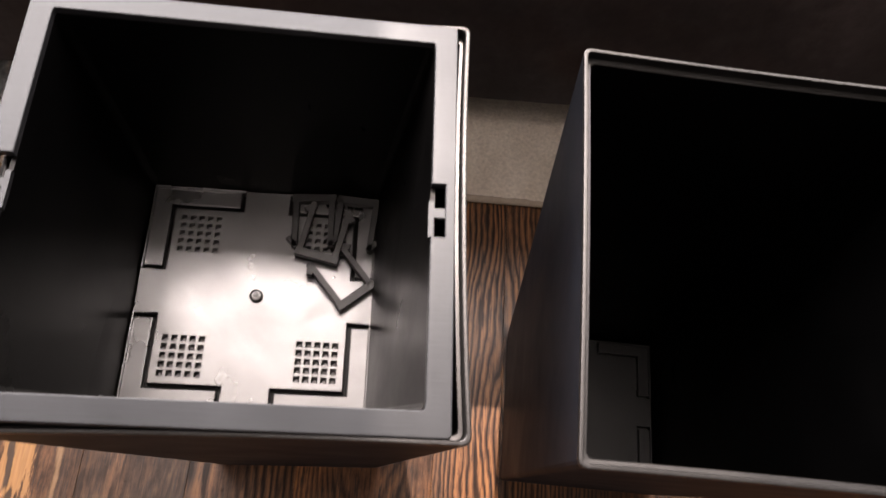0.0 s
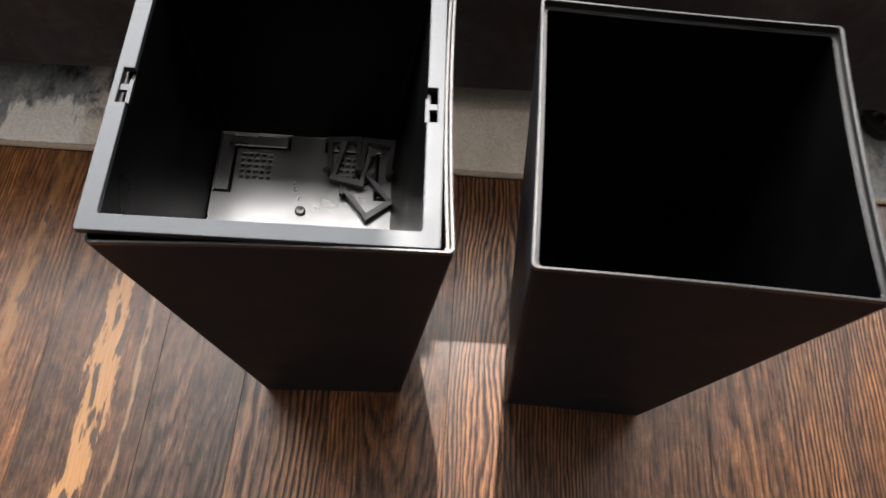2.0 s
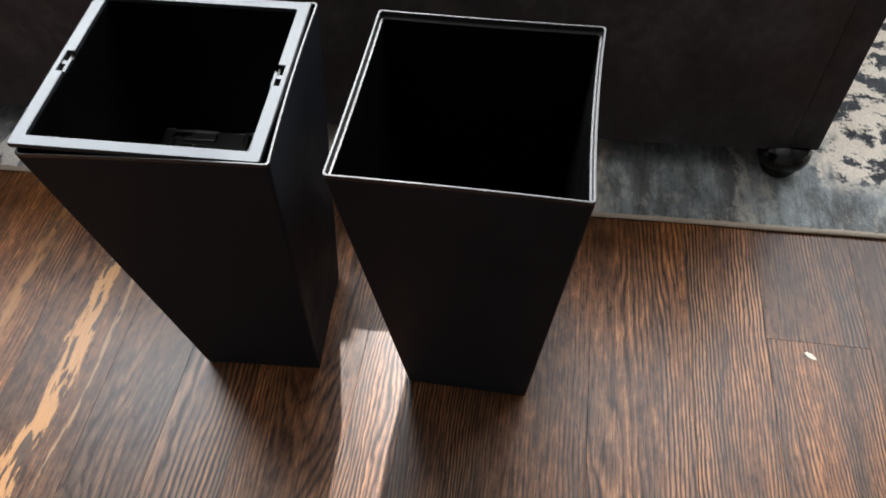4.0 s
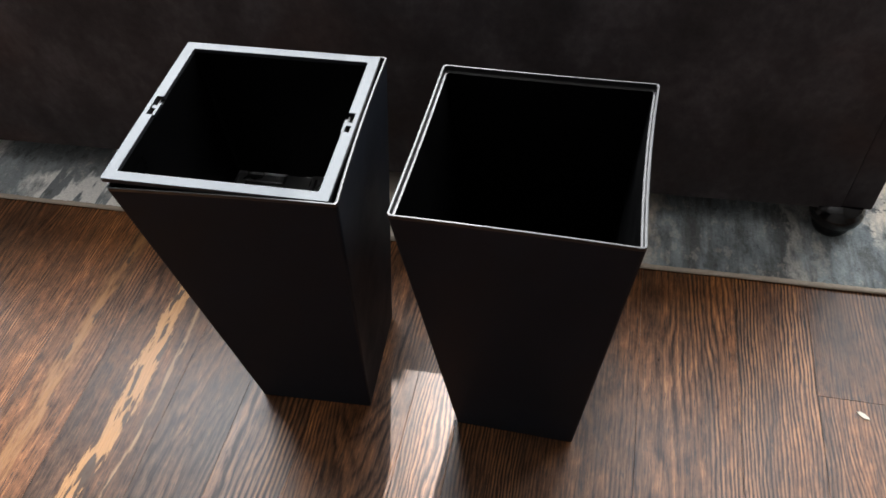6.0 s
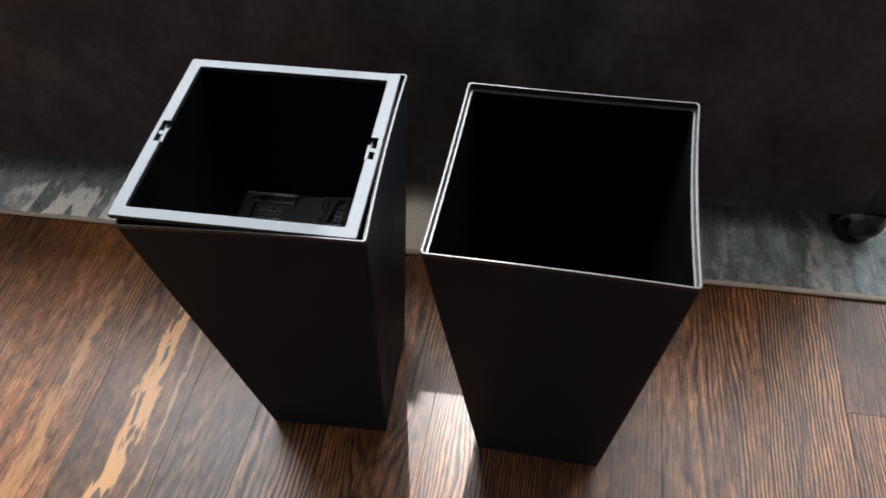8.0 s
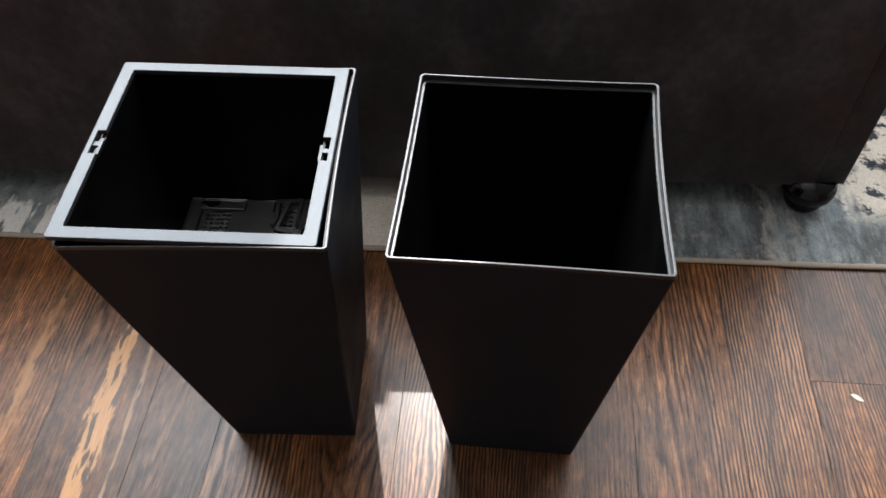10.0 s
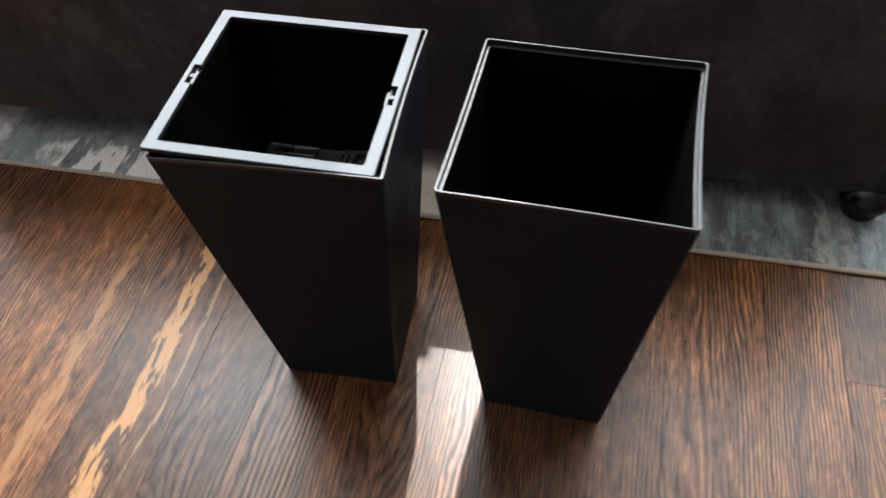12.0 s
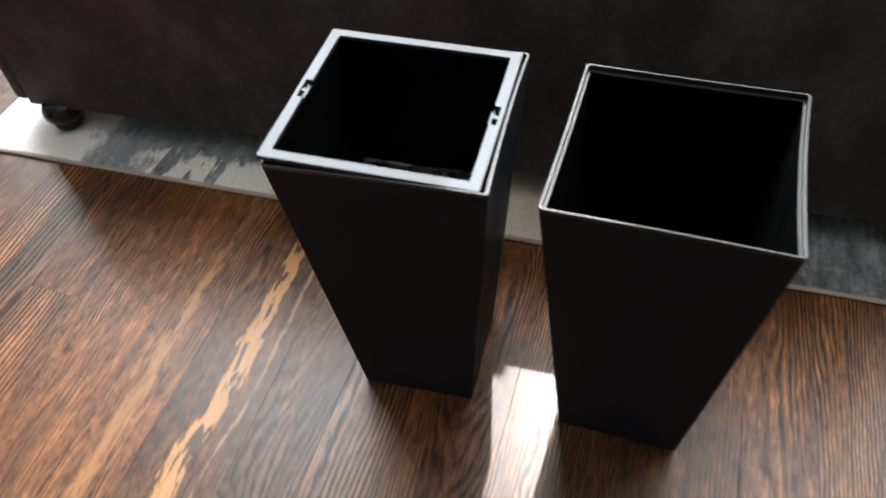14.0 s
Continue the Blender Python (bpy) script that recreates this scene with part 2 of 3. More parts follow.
def rug_pile():
    """Abstract weave: cream, grey-blue and near-black patches that change along the rug."""
    mat, tree, bsdf = material("rug_pile")
    vec = coords(tree)
    sep = tree.nodes.new("ShaderNodeSeparateXYZ")
    tree.links.new(vec, sep.inputs[0])
    x, y = sep.outputs[0], sep.outputs[1]
    blot = noise_tex(tree, coords(tree, (1, 0.8, 1)), 5.5, 6.0, 0.62, 0.4)
    rag = noise_tex(tree, coords(tree, (1, 0.45, 1)), 22.0, 5.0, 0.65)
    fine = noise_tex(tree, vec, 190.0, 4.0, 0.7)
    blue = ramp(tree, rag, (0.3, (0.18, 0.205, 0.212)), (0.5, (0.28, 0.315, 0.322)), (0.7, (0.40, 0.44, 0.447)))
    cream = ramp(tree, rag, (0.3, (0.66, 0.585, 0.49)), (0.7, (0.79, 0.725, 0.63)))
    dark = ramp(tree, rag, (0.3, (0.03, 0.033, 0.038)), (0.7, (0.09, 0.095, 0.105)))
    slate = ramp(tree, rag, (0.3, (0.085, 0.088, 0.088)), (0.7, (0.20, 0.205, 0.20)))
    wob = maths(tree, "ADD", x, grey(tree, rag, 0.3, 0.7, -0.06, 0.06))

    def band(lo, hi, soft=0.03):
        return maths(tree, "MULTIPLY", grey(tree, wob, lo - soft, lo + soft), grey(tree, wob, hi + soft, hi - soft))

    front = grey(tree, maths(tree, "ADD", y, grey(tree, rag, 0.3, 0.7, -0.035, 0.035)), 0.775, 0.755)
    brushed = noise_tex(tree, coords(tree, (1, 0.16, 1)), 34.0, 5.0, 0.7)
    col = mix(tree, grey(tree, maths(tree, "ADD", maths(tree, "MULTIPLY", blot, 0.5), maths(tree, "MULTIPLY", brushed, 0.5)), 0.44, 0.56), blue, slate)
    col = mix(tree, maths(tree, "MULTIPLY", band(-1.8, -0.45), 0.45), col, (0.33, 0.36, 0.37))
    speck = noise_tex(tree, coords(tree, (1, 0.6, 1)), 38.0, 5.0, 0.7)
    col = mix(tree, grey(tree, speck, 0.55, 0.62, 0.0, 0.7), col, slate)
    col = mix(tree, grey(tree, speck, 0.42, 0.37, 0.0, 0.25), col, cream)
    col = mix(tree, maths(tree, "MULTIPLY", maths(tree, "MULTIPLY", band(-0.90, -0.50), grey(tree, noise_tex(tree, coords(tree, (1, 0.2, 1)), 21.0, 3.0), 0.42, 0.45)), front), col, (0.88, 0.86, 0.81))
    # left end's cream whitened to paint in window light past the sofa
    col = mix(tree, band(-1.8, -1.05), col, mix(tree, 0.9, cream, (0.92, 0.91, 0.88)))
    col = mix(tree, band(-0.52, 0.555), col, cream)
    col = mix(tree, band(0.855, 0.89, 0.02), col, (0.46, 0.44, 0.40))
    smudge = maths(tree, "MULTIPLY", band(-0.62, -0.47), grey(tree, y, 0.73, 0.76))
    col = mix(tree, maths(tree, "MULTIPLY", smudge, grey(tree, blot, 0.45, 0.5)), col, dark)
    far = maths(tree, "MULTIPLY", grey(tree, wob, 1.0, 1.06), grey(tree, y, 0.77, 0.83))
    col = mix(tree, far, col, mix(tree, grey(tree, noise_tex(tree, vec, 17.0, 5.0, 0.7), 0.47, 0.53), cream, dark))
    col = mix(tree, 0.35, col, ramp(tree, fine, (0.3, (0.45, 0.45, 0.45)), (0.7, (1.35, 1.35, 1.35))), "MULTIPLY")
    tree.links.new(col, bsdf.inputs["Base Color"])
    bsdf.inputs["Roughness"].default_value = 0.95
    bsdf.inputs["Specular IOR Level"].default_value = 0.15
    bump(tree, bsdf, maths(tree, "ADD", fine, maths(tree, "MULTIPLY", rag, 1.5)), 0.8, 0.004)
    return mat


RUG = rug_pile()


def matte(name, colour, rough=0.8, scale=30.0):
    mat, tree, bsdf = material(name)
    n = noise_tex(tree, coords(tree), scale, 5.0)
    tree.links.new(ramp(tree, n, (0.3, tuple(0.88 * c for c in colour)), (0.7, tuple(1.1 * c for c in colour))), bsdf.inputs["Base Color"])
    bsdf.inputs["Roughness"].default_value = rough
    bump(tree, bsdf, n, 0.2, 0.001)
    return mat


BINDING = matte("rug_binding_tape", (0.40, 0.335, 0.265), 0.9, 160.0)
PAINT = matte("taupe_wall_paint", (0.10, 0.092, 0.086), 0.7, 20.0)
CEILING = matte("white_ceiling_paint", (0.42, 0.41, 0.4), 0.8, 20.0)
FRAME_PAINT = matte("white_window_paint", (0.75, 0.75, 0.74), 0.4, 20.0)
SHADE = matte("white_shade_cloth", (0.7, 0.7, 0.68), 0.9, 200.0)
PAPER = matte("cream_paper", (0.72, 0.66, 0.55), 0.8, 90.0)
SUBFLOOR = matte("dark_subfloor", (0.02, 0.015, 0.012), 0.9)


# ---- mesh helpers ----
def finish(bm, name, mat):
    bmesh.ops.remove_doubles(bm, verts=bm.verts, dist=1e-6)
    bmesh.ops.recalc_face_normals(bm, faces=bm.faces)
    me = bpy.data.meshes.new(name)
    bm.to_mesh(me)
    bm.free()
    me.materials.append(mat)
    return me


def part(name, bm, mat, parent=None, label="", smooth=False):
    me = finish(bm, name, mat)
    if smooth:
        for p in me.polygons:
            p.use_smooth = True
    ob = new(name, me)
    ob.parent = parent
    return tagged(ob, label)


def box(bm, x0, x1, y0, y1, z0, z1, bevel=0.0):
    made = bmesh.ops.create_cube(bm, size=1.0)["verts"]
    for v in made:
        v.co = Vector(((x0 + x1) / 2 + v.co.x * (x1 - x0), (y0 + y1) / 2 + v.co.y * (y1 - y0), (z0 + z1) / 2 + v.co.z * (z1 - z0)))
    if bevel:
        edges = {e for v in made for e in v.link_edges}
        bmesh.ops.bevel(bm, geom=list(edges), offset=bevel, segments=3, affect="EDGES", profile=0.5)
    return bm


def boxed(*args):
    return box(bmesh.new(), *args)


def square_ring(bm, cx, cy, half, z, radius, turn=0.0, bow=(0, 0, 0, 0)):
    """A ring of vertices round a square with rounded corners; bow: how far its north, west, south and east sides sink in."""
    ring, c, s = [], math.cos(turn), math.sin(turn)
    for k in range(4):
        pts = []
        for j in range(4):
            a = radians(30 * j)
            pts.append((half - radius + radius * math.cos(a), half - radius + radius * math.sin(a)))
        for j in range(1, 8):
            u = 1 - 2 * j / 8
            pts.append((u * (half - radius), half - bow[k] * (1 - u * u)))
        for x, y in pts:
            for _ in range(k):
                x, y = -y, x
            ring.append(bm.verts.new((cx + c * x - s * y, cy + s * x + c * y, z)))
    return ring


def loft(bm, rings, cap_first=True, cap_last=True):
    for a, b in zip(rings, rings[1:]):
        n = len(a)
        for i in range(n):
            bm.faces.new((a[i], a[(i + 1) % n], b[(i + 1) % n], b[i]))
    if cap_first:
        bm.faces.new(rings[0][::-1])
    if cap_last:
        bm.faces.new(rings[-1])


def relief(bm, xs, ys, height, floor_z):
    """A slab of stepped cells: height(x, y) gives a cell's top, or None where it is cut through."""
    xs, ys = sorted(set(round(x, 5) for x in xs)), sorted(set(round(y, 5) for y in ys))
    top = {}
    for i in range(len(xs) - 1):
        for j in range(len(ys) - 1):
            h = height((xs[i] + xs[i + 1]) / 2, (ys[j] + ys[j + 1]) / 2)
            if h is not None:
                top[i, j] = h
    quad = lambda *pts: bm.faces.new([bm.verts.new(p) for p in pts])
    for (i, j), h in top.items():
        x0, x1, y0, y1 = xs[i], xs[i + 1], ys[j], ys[j + 1]
        quad((x0, y0, h), (x1, y0, h), (x1, y1, h), (x0, y1, h))
        quad((x0, y0, floor_z), (x0, y1, floor_z), (x1, y1, floor_z), (x1, y0, floor_z))
        for (di, dj), a, b in (((1, 0), (x1, y0), (x1, y1)), ((-1, 0), (x0, y1), (x0, y0)), ((0, 1), (x1, y1), (x0, y1)), ((0, -1), (x0, y0), (x1, y0))):
            n = top.get((i + di, j + dj), floor_z)
            if n < h - 1e-7:
                quad((*a, n), (*b, n), (*b, h), (*a, h))


def empty(name, m=None, **tags):
    ob = new(name)
    ob.empty_display_size = 0.05
    if m:
        ob.matrix_basis = m
    return tagged(ob, **tags)


def structure(name, bm, mat, label=""):
    return tagged(part(name, bm, mat, None, label), kind="structure")


# ---- the room ----
X0, X1, Y0, Y1, TOP = -3.4, 3.4, -3.2, 1.96, 5.5
structure("wall_south", boxed(X0 - 0.12, X1 + 0.12, Y0 - 0.12, Y0, 0, TOP), PAINT, "plain taupe wall")
structure("wall_west", boxed(X0 - 0.12, X0, Y0, Y1 + 0.12, 0, TOP), PAINT, "plain taupe wall")
structure("wall_east", boxed(X1, X1 + 0.12, Y0, Y1 + 0.12, 0, TOP), PAINT, "plain taupe wall")


def wall_with_openings():
    """The unseen wall behind the sofa: two wide windows, a tall narrow sun gap between."""
    bm = bmesh.new()
    holes = [(-2.95, -0.09, 0.9, 5.2), (GAP0, GAP1, 1.4, 5.2), (0.26, 3.0, 1.4, 5.2)]
    xs = [X0, X1] + [v for h in holes for v in h[:2]]
    zs = [0, TOP] + [v for h in holes for v in h[2:]]
    inside = lambda x, z: None if any(a < x < b and c < z < d for a, b, c, d in holes) else 0.12
    relief(bm, xs, zs, inside, 0.0)
    for v in bm.verts:
        x, z, y = v.co
        v.co = (x, Y1 + y, z)
    return bm


# edges of the made-up gap, set to shape the sun patch
GAP0, GAP1 = -0.03, 0.2
structure("wall_north", wall_with_openings(), PAINT, "plain taupe wall with window openings")
structure("ceiling", boxed(X0, X1, Y0, Y1, TOP, TOP + 0.1), CEILING, "plain white ceiling")


def window(number, x0, x1, z0, z1):
    w = empty("window_%d" % number, label="unseen white-framed window, its pale shade added to block the sun", category="window", kind="structure")
    for a, b, c, d in ((x0, x1, z0, z0 + 0.05), (x0, x1, z1 - 0.05, z1), (x0, x0 + 0.05, z0 + 0.05, z1 - 0.05), (x1 - 0.05, x1, z0 + 0.05, z1 - 0.05)):
        part("window_frame", boxed(a, b, Y1 + 0.02, Y1 + 0.08, c, d), FRAME_PAINT, w)
    # opaque sheet added to keep the sun to the narrow gap
    part("shade", boxed(x0 + 0.05, x1 - 0.05, Y1 + 0.045, Y1 + 0.05, z0 + 0.05, z1 - 0.05), SHADE, w)


window(1, -2.95, -0.09, 0.9, 5.2)
window(2, 0.26, 3.0, 1.4, 5.2)
# unseen blocker added to cut the notch into the sun patch
structure("window_3", boxed(GAP0, GAP0 + 0.061, Y1 + 0.02, Y1 + 0.06, 1.4, 2.85), FRAME_PAINT, "unseen narrow white stile added to notch the sun patch")

# ---- rug ----
rug = empty("rug", pose(0.1, 0.676, 0, 0, 0, -0.7) @ pose(-0.1, -0.676, 0), label="low-pile abstract rug in grey-blue, cream and charcoal under the sofa", category="rug")
RX0, RX1, RY0, RY1 = -1.39, 2.1, 0.677, 1.85


def rug_mesh():
    bm = bmesh.new()
    nx, ny = 520, 50
    ys = [RY0 + (RY1 - RY0) * (j / ny) ** 1.7 for j in range(ny + 1)]
    grid = []
    for j in range(ny + 1):
        row = []
        for i in range(nx + 1):
            x = RX0 + (RX1 - RX0) * i / nx
            h = 0.0095 + 0.0016 * noise.noise((x * 9, ys[j] * 9, 0)) + 0.0012 * noise.noise((x * 120, ys[j] * 120, 3))
            row.append(bm.verts.new((x, ys[j], h)))
        grid.append(row)
    for j in range(ny):
        for i in range(nx):
            bm.faces.new((grid[j][i], grid[j][i + 1], grid[j + 1][i + 1], grid[j + 1][i]))
    rim = grid[0] + [r[-1] for r in grid[1:]] + grid[-1][-2::-1] + [r[0] for r in grid[-2:0:-1]]
    low = [bm.verts.new((v.co.x, v.co.y, 0.001)) for v in rim]
    for i in range(len(rim)):
        k = (i + 1) % len(rim)
        bm.faces.new((rim[i], low[i], low[k], rim[k]))
    return bm


part("weave", rug_mesh(), RUG, rug, smooth=True)


def binding_mesh():
    bm = bmesh.new()
    n = 160
    rings = []
    for i in range(n + 1):
        x = RX0 - 0.006 + (RX1 - RX0 + 0.006) * i / n
        w = 0.0012 * noise.noise((x * 6, 0, 5))
        rings.append([bm.verts.new((x, RY0 - 0.002 + w + 0.0065 * math.cos(a), 0.0055 + 0.0052 * math.sin(a))) for a in (2 * math.pi * k / 8 for k in range(8))])
    loft(bm, rings)
    return bm


part("binding", binding_mesh(), BINDING, rug, "beige woven edge binding", True)

# ---- sofa, seen from behind ----
sofa = empty("sofa", pose(1.0, 0.808, 0.011, 0, 0, 0.2) @ pose(-1.0, -0.808, 0), label="long dark brown-grey suede sofa on black bun feet", category="sofa")
SX0, SX1, SY0, SY1, SZ = -1.295, 1.0, 0.808, 1.68, 0.768


part("back_panel", boxed(SX0 + 0.05, SX1 - 0.0606, SY0, SY0 + 0.2, 0.07, SZ, 0.003), SUEDE, sofa, smooth=True)
part("side_panel", boxed(SX1 - 0.06, SX1, SY0 + 0.004, SY1, 0.07, SZ - 0.004, 0.004), SUEDE, sofa, smooth=True)
part("side_panel", boxed(SX0, SX0 + 0.0494, SY0 + 0.002, SY1, 0.07, 0.62, 0.022), SUEDE, sofa, smooth=True)
part("seat_base", boxed(SX0 + 0.05, SX1 - 0.062, SY0 + 0.202, SY1, 0.07, 0.42, 0.03), SUEDE, sofa, smooth=True)


def turned(profile, seg=28):
    bm = bmesh.new()
    rings = [[bm.verts.new((r * math.cos(2 * math.pi * k / seg), r * math.sin(2 * math.pi * k / seg), z)) for k in range(seg)] for r, z in profile]
    loft(bm, rings)
    return bm


BUN = [(0.027, 0.0), (0.033, 0.003), (0.037, 0.010), (0.040, 0.020), (0.037, 0.027), (0.042, 0.031), (0.051, 0.040), (0.054, 0.052), (0.052, 0.064), (0.046, 0.070), (0.046, 0.076)]
for fx, fy in ((0.940, 0.826), (-1.165, 0.826), (0.940, 1.60), (-1.165, 1.60)):
    foot = part("foot", turned(BUN), FOOT, sofa, "black lacquered turned bun foot", True)
    foot.location = (fx, fy, 0)

# ---- planters ----
RIM = 0.604


def shell_mesh(top, base, turn, half_top, half_base, bow, rim=False):
    bm = bmesh.new()

    def ring(z, inset, radius, sag=0.0):
        u = z / RIM
        b = [sag * w for w in bow]
        half = half_base + (half_top - half_base) * u - inset
        return square_ring(bm, base[0] + (top[0] - base[0]) * u, base[1] + (top[1] - base[1]) * u, half, z, radius, turn, b)

    if rim == "lining":
        rings = [ring(0.5946, 0.0069, 0.004, 1), ring(0.3, 0.0069, 0.006, 0.6), ring(0.022, 0.0069, 0.006)]
        loft(bm, rings, False, True)
    elif rim:
        rings = [ring(0.5985, 0.0001, 0.005, 1), ring(0.6030, 0.0001, 0.005, 1), ring(0.6038, 0.0005, 0.005, 1), ring(RIM, 0.0012, 0.005, 1), ring(RIM, 0.0026, 0.004, 1), ring(0.6036, 0.0032, 0.004, 1),
                 ring(0.5962, 0.0034, 0.004, 1), ring(0.5954, 0.0040, 0.004, 1), ring(0.5952, 0.0062, 0.004, 1), ring(0.5944, 0.0068, 0.004, 1), ring(0.5927, 0.0068, 0.004, 1)]
        loft(bm, rings, False, False)
    else:
        rings = [ring(0.0, 0.003, 0.003), ring(0.004, 0, 0.004), ring(0.3, 0, 0.0045, 0.6), ring(0.5984, 0, 0.005, 1), ring(0.5975, 0.0030, 0.004, 1)]
        loft(bm, rings, True, False)
    return bm


def pan_height(half, arm, groove, hole, pitch, centre, holes, deep=0.009):
    """Heights of the embossed floor: a raised cross, corner gutters and four grids of drain holes."""
    def height(x, y):
        ax, ay = abs(x), abs(y)
        pad = (ax > half - groove and ay > arm) or (ay > half - groove and ax > arm)
        if pad:
            inner = (ax > half - groove + 0.0038 and ay > arm + 0.0038) or (ay > half - groove + 0.0038 and ax > arm + 0.0038)
            edge = max(ax, ay) > half - 0.002
            return 0.002 if edge else -0.001 if inner else -deep
        if not holes:
            return 0.0
        for k in range(-2, 3):
            for m in range(-2, 3):
                if abs(ax - centre - k * pitch) < hole / 2 and abs(ay - centre - m * pitch) < hole / 2:
                    return -0.0065
        return 0.0
    lines = [0, half, arm, half - groove, half - groove + 0.0038, arm + 0.0038, half - 0.002] + [centre + k * pitch + s * hole / 2 for k in range(-2, 3) for s in (-1, 1)]
    lines = [s * v for v in lines for s in (-1, 1)]
    return lines, height


def pan_mesh(half, scale=1.0, holes=True):
    bm = bmesh.new()
    lines, height = pan_height(half, 0.021 * scale, 0.022 * scale, 0.0043 * scale, 0.0080 * scale, 0.0590 * scale, holes)
    relief(bm, lines, lines, height, -0.014)
    return bm


def planter(top, base, turn, label, bow):
    p = empty("tapered_planter", label=label, category="planter", group="pair of tapered planters")
    part("shell", shell_mesh(top, base, radians(turn), 0.1510, 0.1035, bow), BLACK, p)
    part("rim", shell_mesh(top, base, radians(turn), 0.1510, 0.1035, bow, True), RIM_BLACK, p, "thin stepped rim with a satin edge")
    part("lining", shell_mesh(top, base, radians(turn), 0.1510, 0.1035, bow, "lining"), BASIN, p, "inner lining with its deep shade painted near-black")
    return p


closed = planter((-0.032, 0.3525), (-0.0365, 0.366), 1.5, "tall tapered matte black square planter holding a lifted insert", (0.001, 0.001, 0.002, 0.003))
bare = planter((0.343, 0.3402), (0.342, 0.356), -2.7, "tall tapered matte black square planter standing empty", (0.0015, 0.001, 0.0013, 0.0036))
lower = part("base_plate", pan_mesh(0.0945, 0.9, False), RIM_BLACK, bare, "embossed dark bottom plate")
lower.matrix_basis = pose(0.340, 0.355, 0.037, 0, 0, -2.7)
scratch = part("scratch", boxed(-0.0006, 0.0006, -0.014, 0.014, -0.0003, 0.0003), WHITE_MARK, bare, "fine pale scratch")
scratch.matrix_basis = pose(0.4793, 0.336, 0.535, -50, 4.5, -2.7)

# the lift-out insert, a little askew in its planter
insert = empty("planter_insert", pose(-0.0395, 0.3545, 0.6095, 0, 2.0, 1.0), label="charcoal plastic lift-out planter insert with square flange, sitting askew", category="planter insert")
FLANGE, MOUTH, DEEP = 0.1480, 0.1320, 0.2365


def flange_mesh():
    bm = bmesh.new()
    s0, s1 = -0.020, 0.018
    xs = [s * v for v in (FLANGE, MOUTH, MOUTH + 0.0095, MOUTH + 0.002, MOUTH - 0.0015) for s in (-1, 1)]
    ys = [s * v for v in (FLANGE, MOUTH) for s in (-1, 1)] + [s0, s1, -0.0055, 0.001]

    def height(x, y):
        ax, ay = abs(x), abs(y)
        if s0 < y < s1:
            if MOUTH + 0.002 < ax < MOUTH + 0.0095:
                return -0.002 if -0.0055 < y < 0.001 else None
            if MOUTH - 0.0015 < ax < MOUTH + 0.002:
                return -0.0015 if y < 0.006 else None
        if ax < MOUTH and ay < MOUTH:
            return None
        return 0.0

    relief(bm, xs, ys + [0.006], height, -0.006)
    bmesh.ops.remove_doubles(bm, verts=bm.verts, dist=1e-6)
    for size, radius in ((MOUTH, 0.006), (FLANGE, 0.003)):
        corner = [e for e in bm.edges if all(abs(abs(v.co.x) - size) < 1e-5 and abs(abs(v.co.y) - size) < 1e-5 for v in e.verts)]
        bmesh.ops.bevel(bm, geom=corner, offset=radius, segments=4, affect="EDGES", profile=0.5)
    sharp = [e for e in bm.edges if len(e.link_faces) == 2 and e.calc_face_angle(0) > 1.2 and min(v.co.z for v in e.verts) > -0.001]
    bmesh.ops.bevel(bm, geom=sharp, offset=0.0008, segments=2, affect="EDGES", profile=0.5)
    return bm


part("flange", flange_mesh(), CHARCOAL, insert, "brushed grey plastic flange with clip slots")


def basin_mesh():
    bm = bmesh.new()
    sx, sy = -0.006, 0.0125
    ring = lambda u, half, z: square_ring(bm, sx * u, sy * u, half, z, 0.006)
    loft(bm, [ring(1, 0.109, -DEEP - 0.006), ring(0, MOUTH + 0.003, -0.0065), ring(0, MOUTH, -0.0065), ring(1, 0.106, -DEEP - 0.003)])
    return bm


part("basin", basin_mesh(), BASIN, insert, "tapered basin wall with its shade painted near-black")
pan = part("basin_floor", pan_mesh(0.1065), PAN, insert, "glossy embossed basin floor with four drain grids")
softened = pan.modifiers.new("rounded_edges", "BEVEL")
softened.width, softened.segments, softened.use_clamp_overlap, softened.limit_method, softened.angle_limit = 0.0009, 2, False, "ANGLE", radians(40)
pan.matrix_basis = pose(-0.0045, 0.0115, -DEEP + 0.004)
part("knob", turned([(0.0062, 0), (0.0062, 0.002), (0.0045, 0.0042), (0.0028, 0.0036), (0.0018, 0.0042), (0.0006, 0.0046)], 20), PAN, pan, "small moulded knob", True)

# ---- loose clips lying on the basin floor ----
def bar(bm, a, b, w, h):
    d = Vector((b[0] - a[0], b[1] - a[1], 0))
    n = Vector((-d.y, d.x, 0)).normalized() * w / 2
    e = d.normalized() * w / 2
    ring = [Vector((*a, 0)) - e - n, Vector((*b, 0)) + e - n, Vector((*b, 0)) + e + n, Vector((*a, 0)) - e + n]
    low = [bm.verts.new(p) for p in ring]
    high = [bm.verts.new(p + Vector((0, 0, h))) for p in ring]
    loft(bm, [low, high])


def clip_mesh(w=0.034, arm=0.048):
    """A U of square bar whose arms end in small hooks."""
    bm = bmesh.new()
    bar(bm, (-w / 2, 0), (w / 2, 0), 0.0080, 0.0072)
    for s in (-1, 1):
        bar(bm, (s * w / 2, 0.0035), (s * w / 2, arm), 0.0058, 0.0072)
        bar(bm, (s * w / 2, arm), (s * (w / 2 + 0.0045), arm - 0.005), 0.0056, 0.0072)
    bmesh.ops.bevel(bm, geom=bm.edges[:], offset=0.0005, segments=1, affect="EDGES")
    return bm


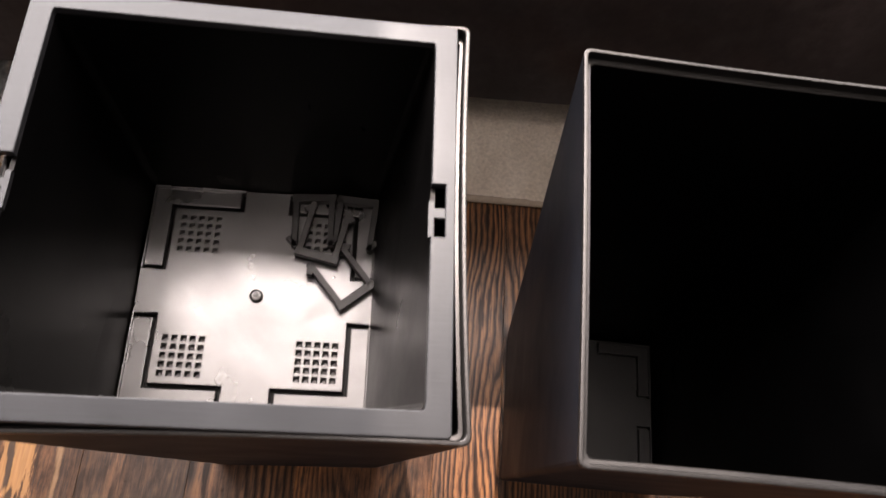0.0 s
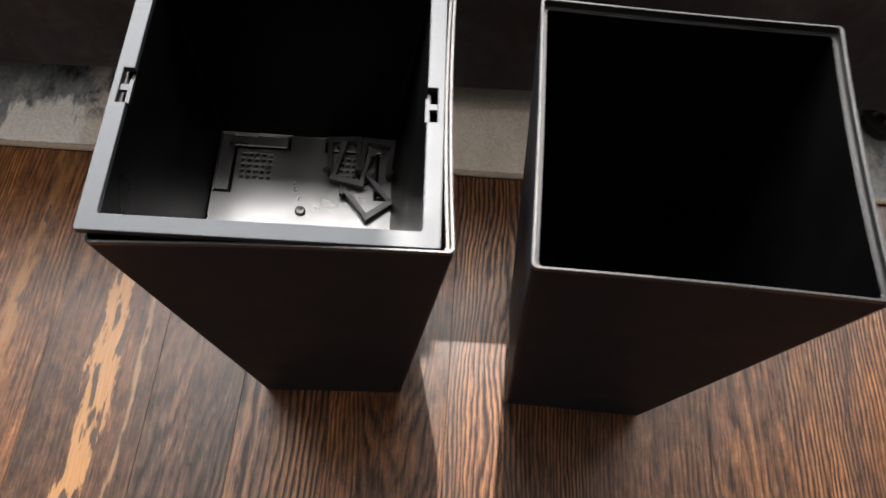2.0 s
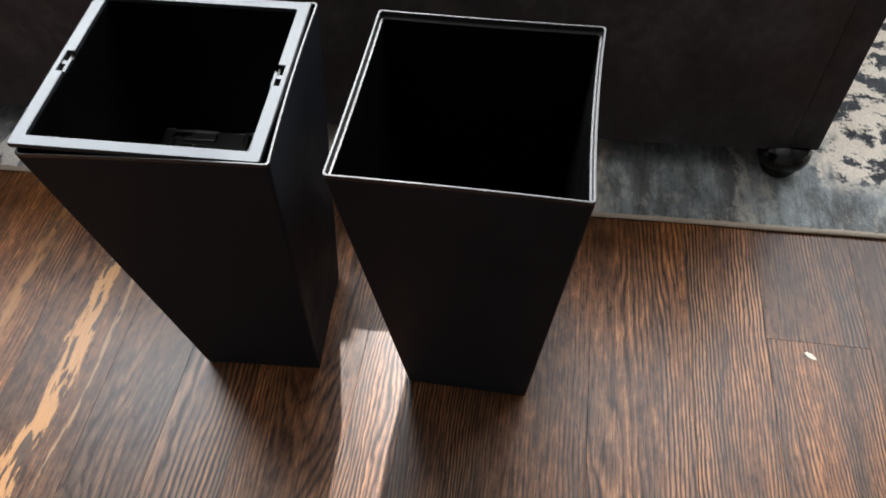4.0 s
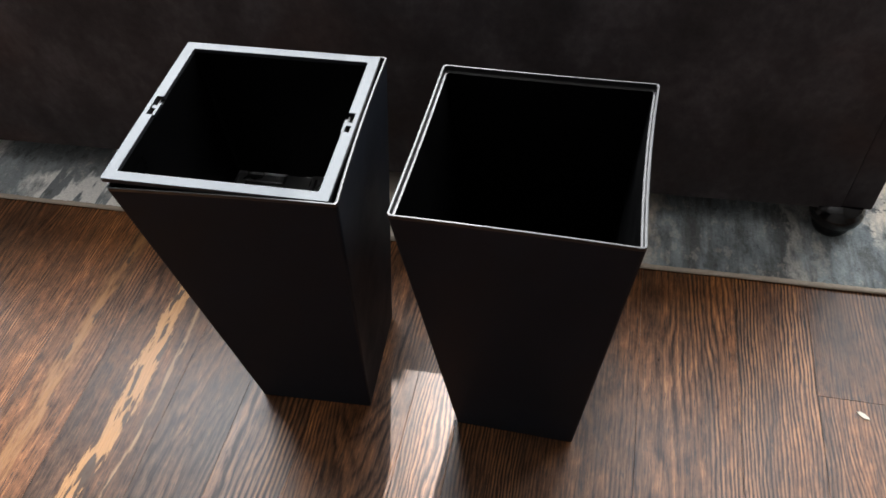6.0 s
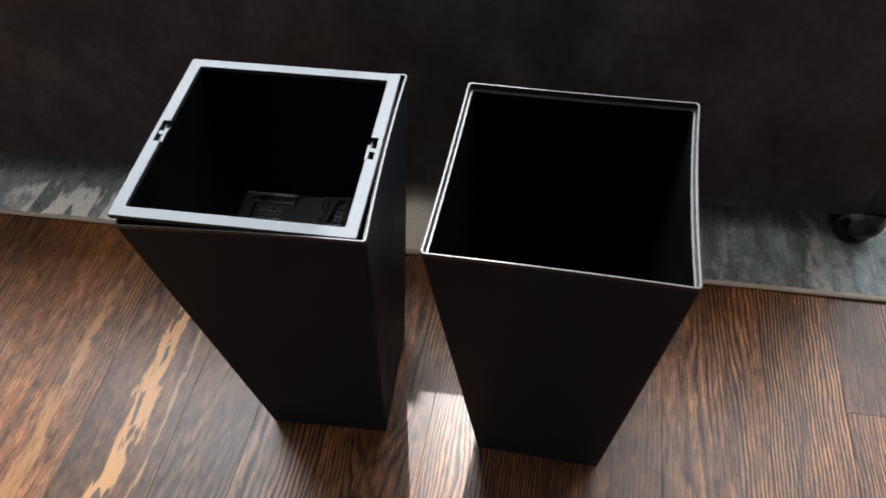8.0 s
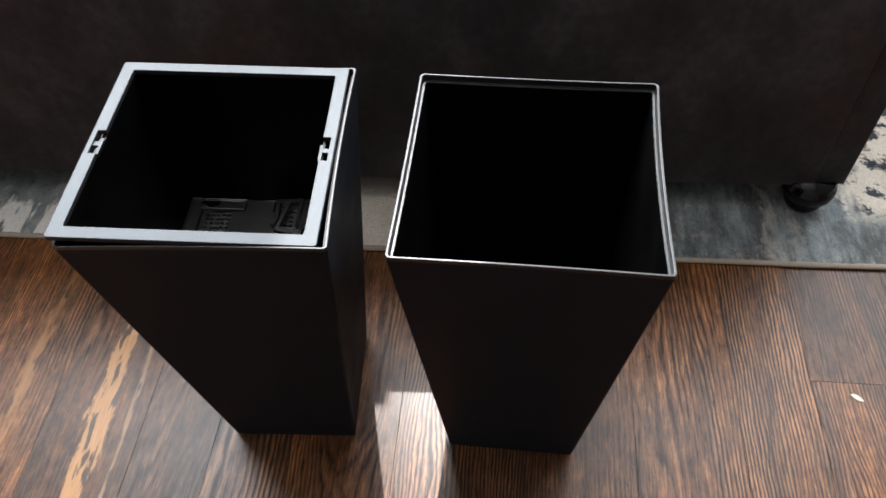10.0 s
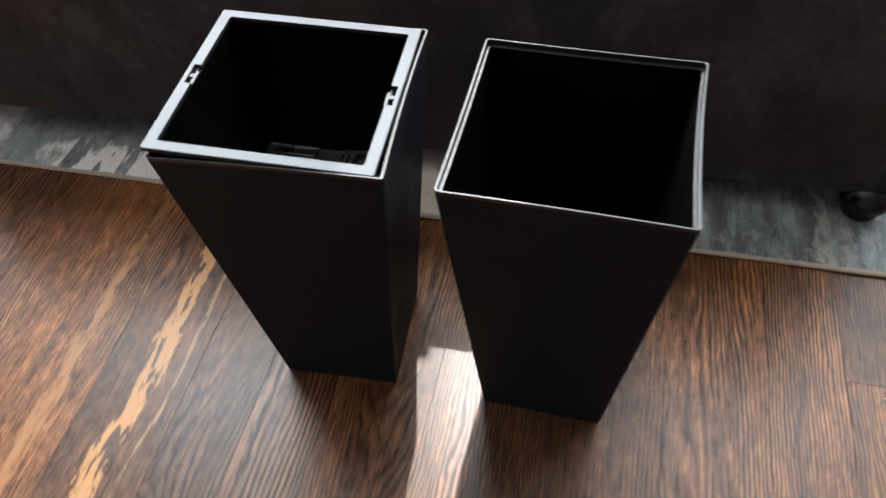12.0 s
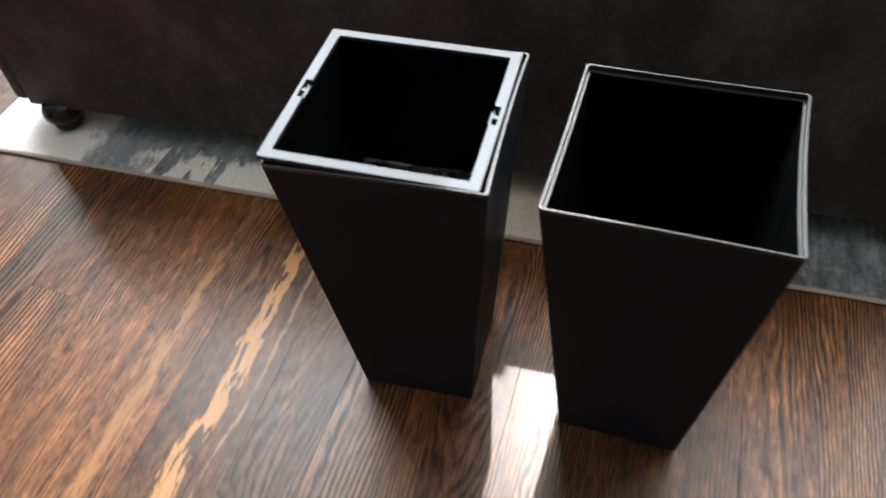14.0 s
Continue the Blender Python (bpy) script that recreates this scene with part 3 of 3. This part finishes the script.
clip = tagged(part("clip", clip_mesh(), CLIP), "dark grey plastic U-shaped clip with hooked ends", "clip", "loose clips in the insert")
FLOOR_Z = 0.3755
CLIPS = [(0.038, 0.372, 0.0, 5, 2, 41), (-0.001, 0.4075, 0.004, 3, 2, -11), (-0.009, 0.468, 0.0005, 0, 2, 183), (0.034, 0.468, 0.0, 0, 2, 176)]
for i, (cx, cy, cz, rx, ry, rz) in enumerate(CLIPS):
    m = pose(cx, cy, FLOOR_Z + cz, rx, ry, rz)
    if i == 0:
        clip.matrix_basis = m
    else:
        copy_thing(clip, m)

# ---- scrap on the floor ----
def scrap_mesh():
    bm = bmesh.new()
    outline = [(-0.016, 0.002), (-0.010, 0.007), (0.002, 0.007), (0.013, 0.001), (0.017, -0.004), (0.006, -0.007), (-0.007, -0.004)]
    low = [bm.verts.new((x, y, 0.0)) for x, y in outline]
    high = [bm.verts.new((x * 0.97, y * 0.97, 0.0012 + 0.0012 * abs(x) / 0.016)) for x, y in outline]
    loft(bm, [low, high])
    return bm


scrap = tagged(part("paper_scrap", scrap_mesh(), PAPER), "small torn scrap of cream paper on the floorboards", "paper scrap")
scrap.matrix_basis = pose(0.941, 0.377, 0.0005, 0, 0, -22) @ Matrix.Diagonal((0.72, 0.8, 0.8, 1))

# ---- floorboards, last ----
floor_thing = structure("floor", boxed(X0, X1, Y0, Y1, -0.03, -0.019), SUBFLOOR, "dark-stained oak plank floor with a varnished sheen")
SLANT = 1.3


def board_mesh(width, length, mat):
    bm = boxed(-width / 2 + 0.00015, width / 2 - 0.00015, -length / 2 + 0.00015, length / 2 - 0.00015, -0.019, 0.0)
    top = [e for e in bm.edges if all(v.co.z > -0.001 for v in e.verts)]
    bmesh.ops.bevel(bm, geom=top, offset=0.0004, segments=1, affect="EDGES")
    return finish(bm, "floorboard", mat)


rng = random.Random(7)
WIDTHS = (0.090, 0.137, 0.180)
lean = pose(0.549, 0.25, 0, 0, 0, -SLANT)
MESHES = {}


def lay(x, w, y0, y1, mat):
    key = (w, round(y1 - y0, 3), mat.name)
    if key not in MESHES:
        MESHES[key] = board_mesh(w, y1 - y0, mat)
    board = new("floorboard", MESHES[key])
    board.parent = floor_thing
    board.matrix_basis = lean @ pose(x, (y0 + y1) / 2, 0)


# rows of boards of mixed widths, outwards from one seam
rows = []
x = 0.0
for w in (0.180, 0.137, 0.180, 0.090, 0.137) + tuple(rng.choice(WIDTHS) for _ in range(16)):
    rows.append((x + w / 2, w))
    x += w
x = 0.0
for w in (0.137, 0.180, 0.090, 0.180, 0.137, 0.137, 0.180, 0.137, 0.180) + tuple(rng.choice(WIDTHS) for _ in range(21)):
    rows.append((x - w / 2, w))
    x -= w
for x, w in rows:
    if not X0 + 0.12 < x + 0.549 < X1 - 0.12:
        continue
    mat = OAK_SAP if -0.97 < x < -0.93 else OAK_WARM if -1.13 < x < -1.09 else OAK
    south, north = Y0 - 0.17, Y1 - 0.31 + 0.023 * x
    cuts, y = [south], south + 0.1 * rng.randint(3, 15)
    while y < north - 0.25:
        busy = -1.35 < x < 0.75 and -0.75 < y < 0.45
        if not busy:
            cuts.append(y)
        y += 0.1 * rng.randint(8, 19)
    if 0.38 < x < 0.44:
        cuts = [south, -1.2, 0.165]
    cuts.append(north)
    for y0, y1 in zip(cuts, cuts[1:]):
        lay(x, w, y0, y1, mat)
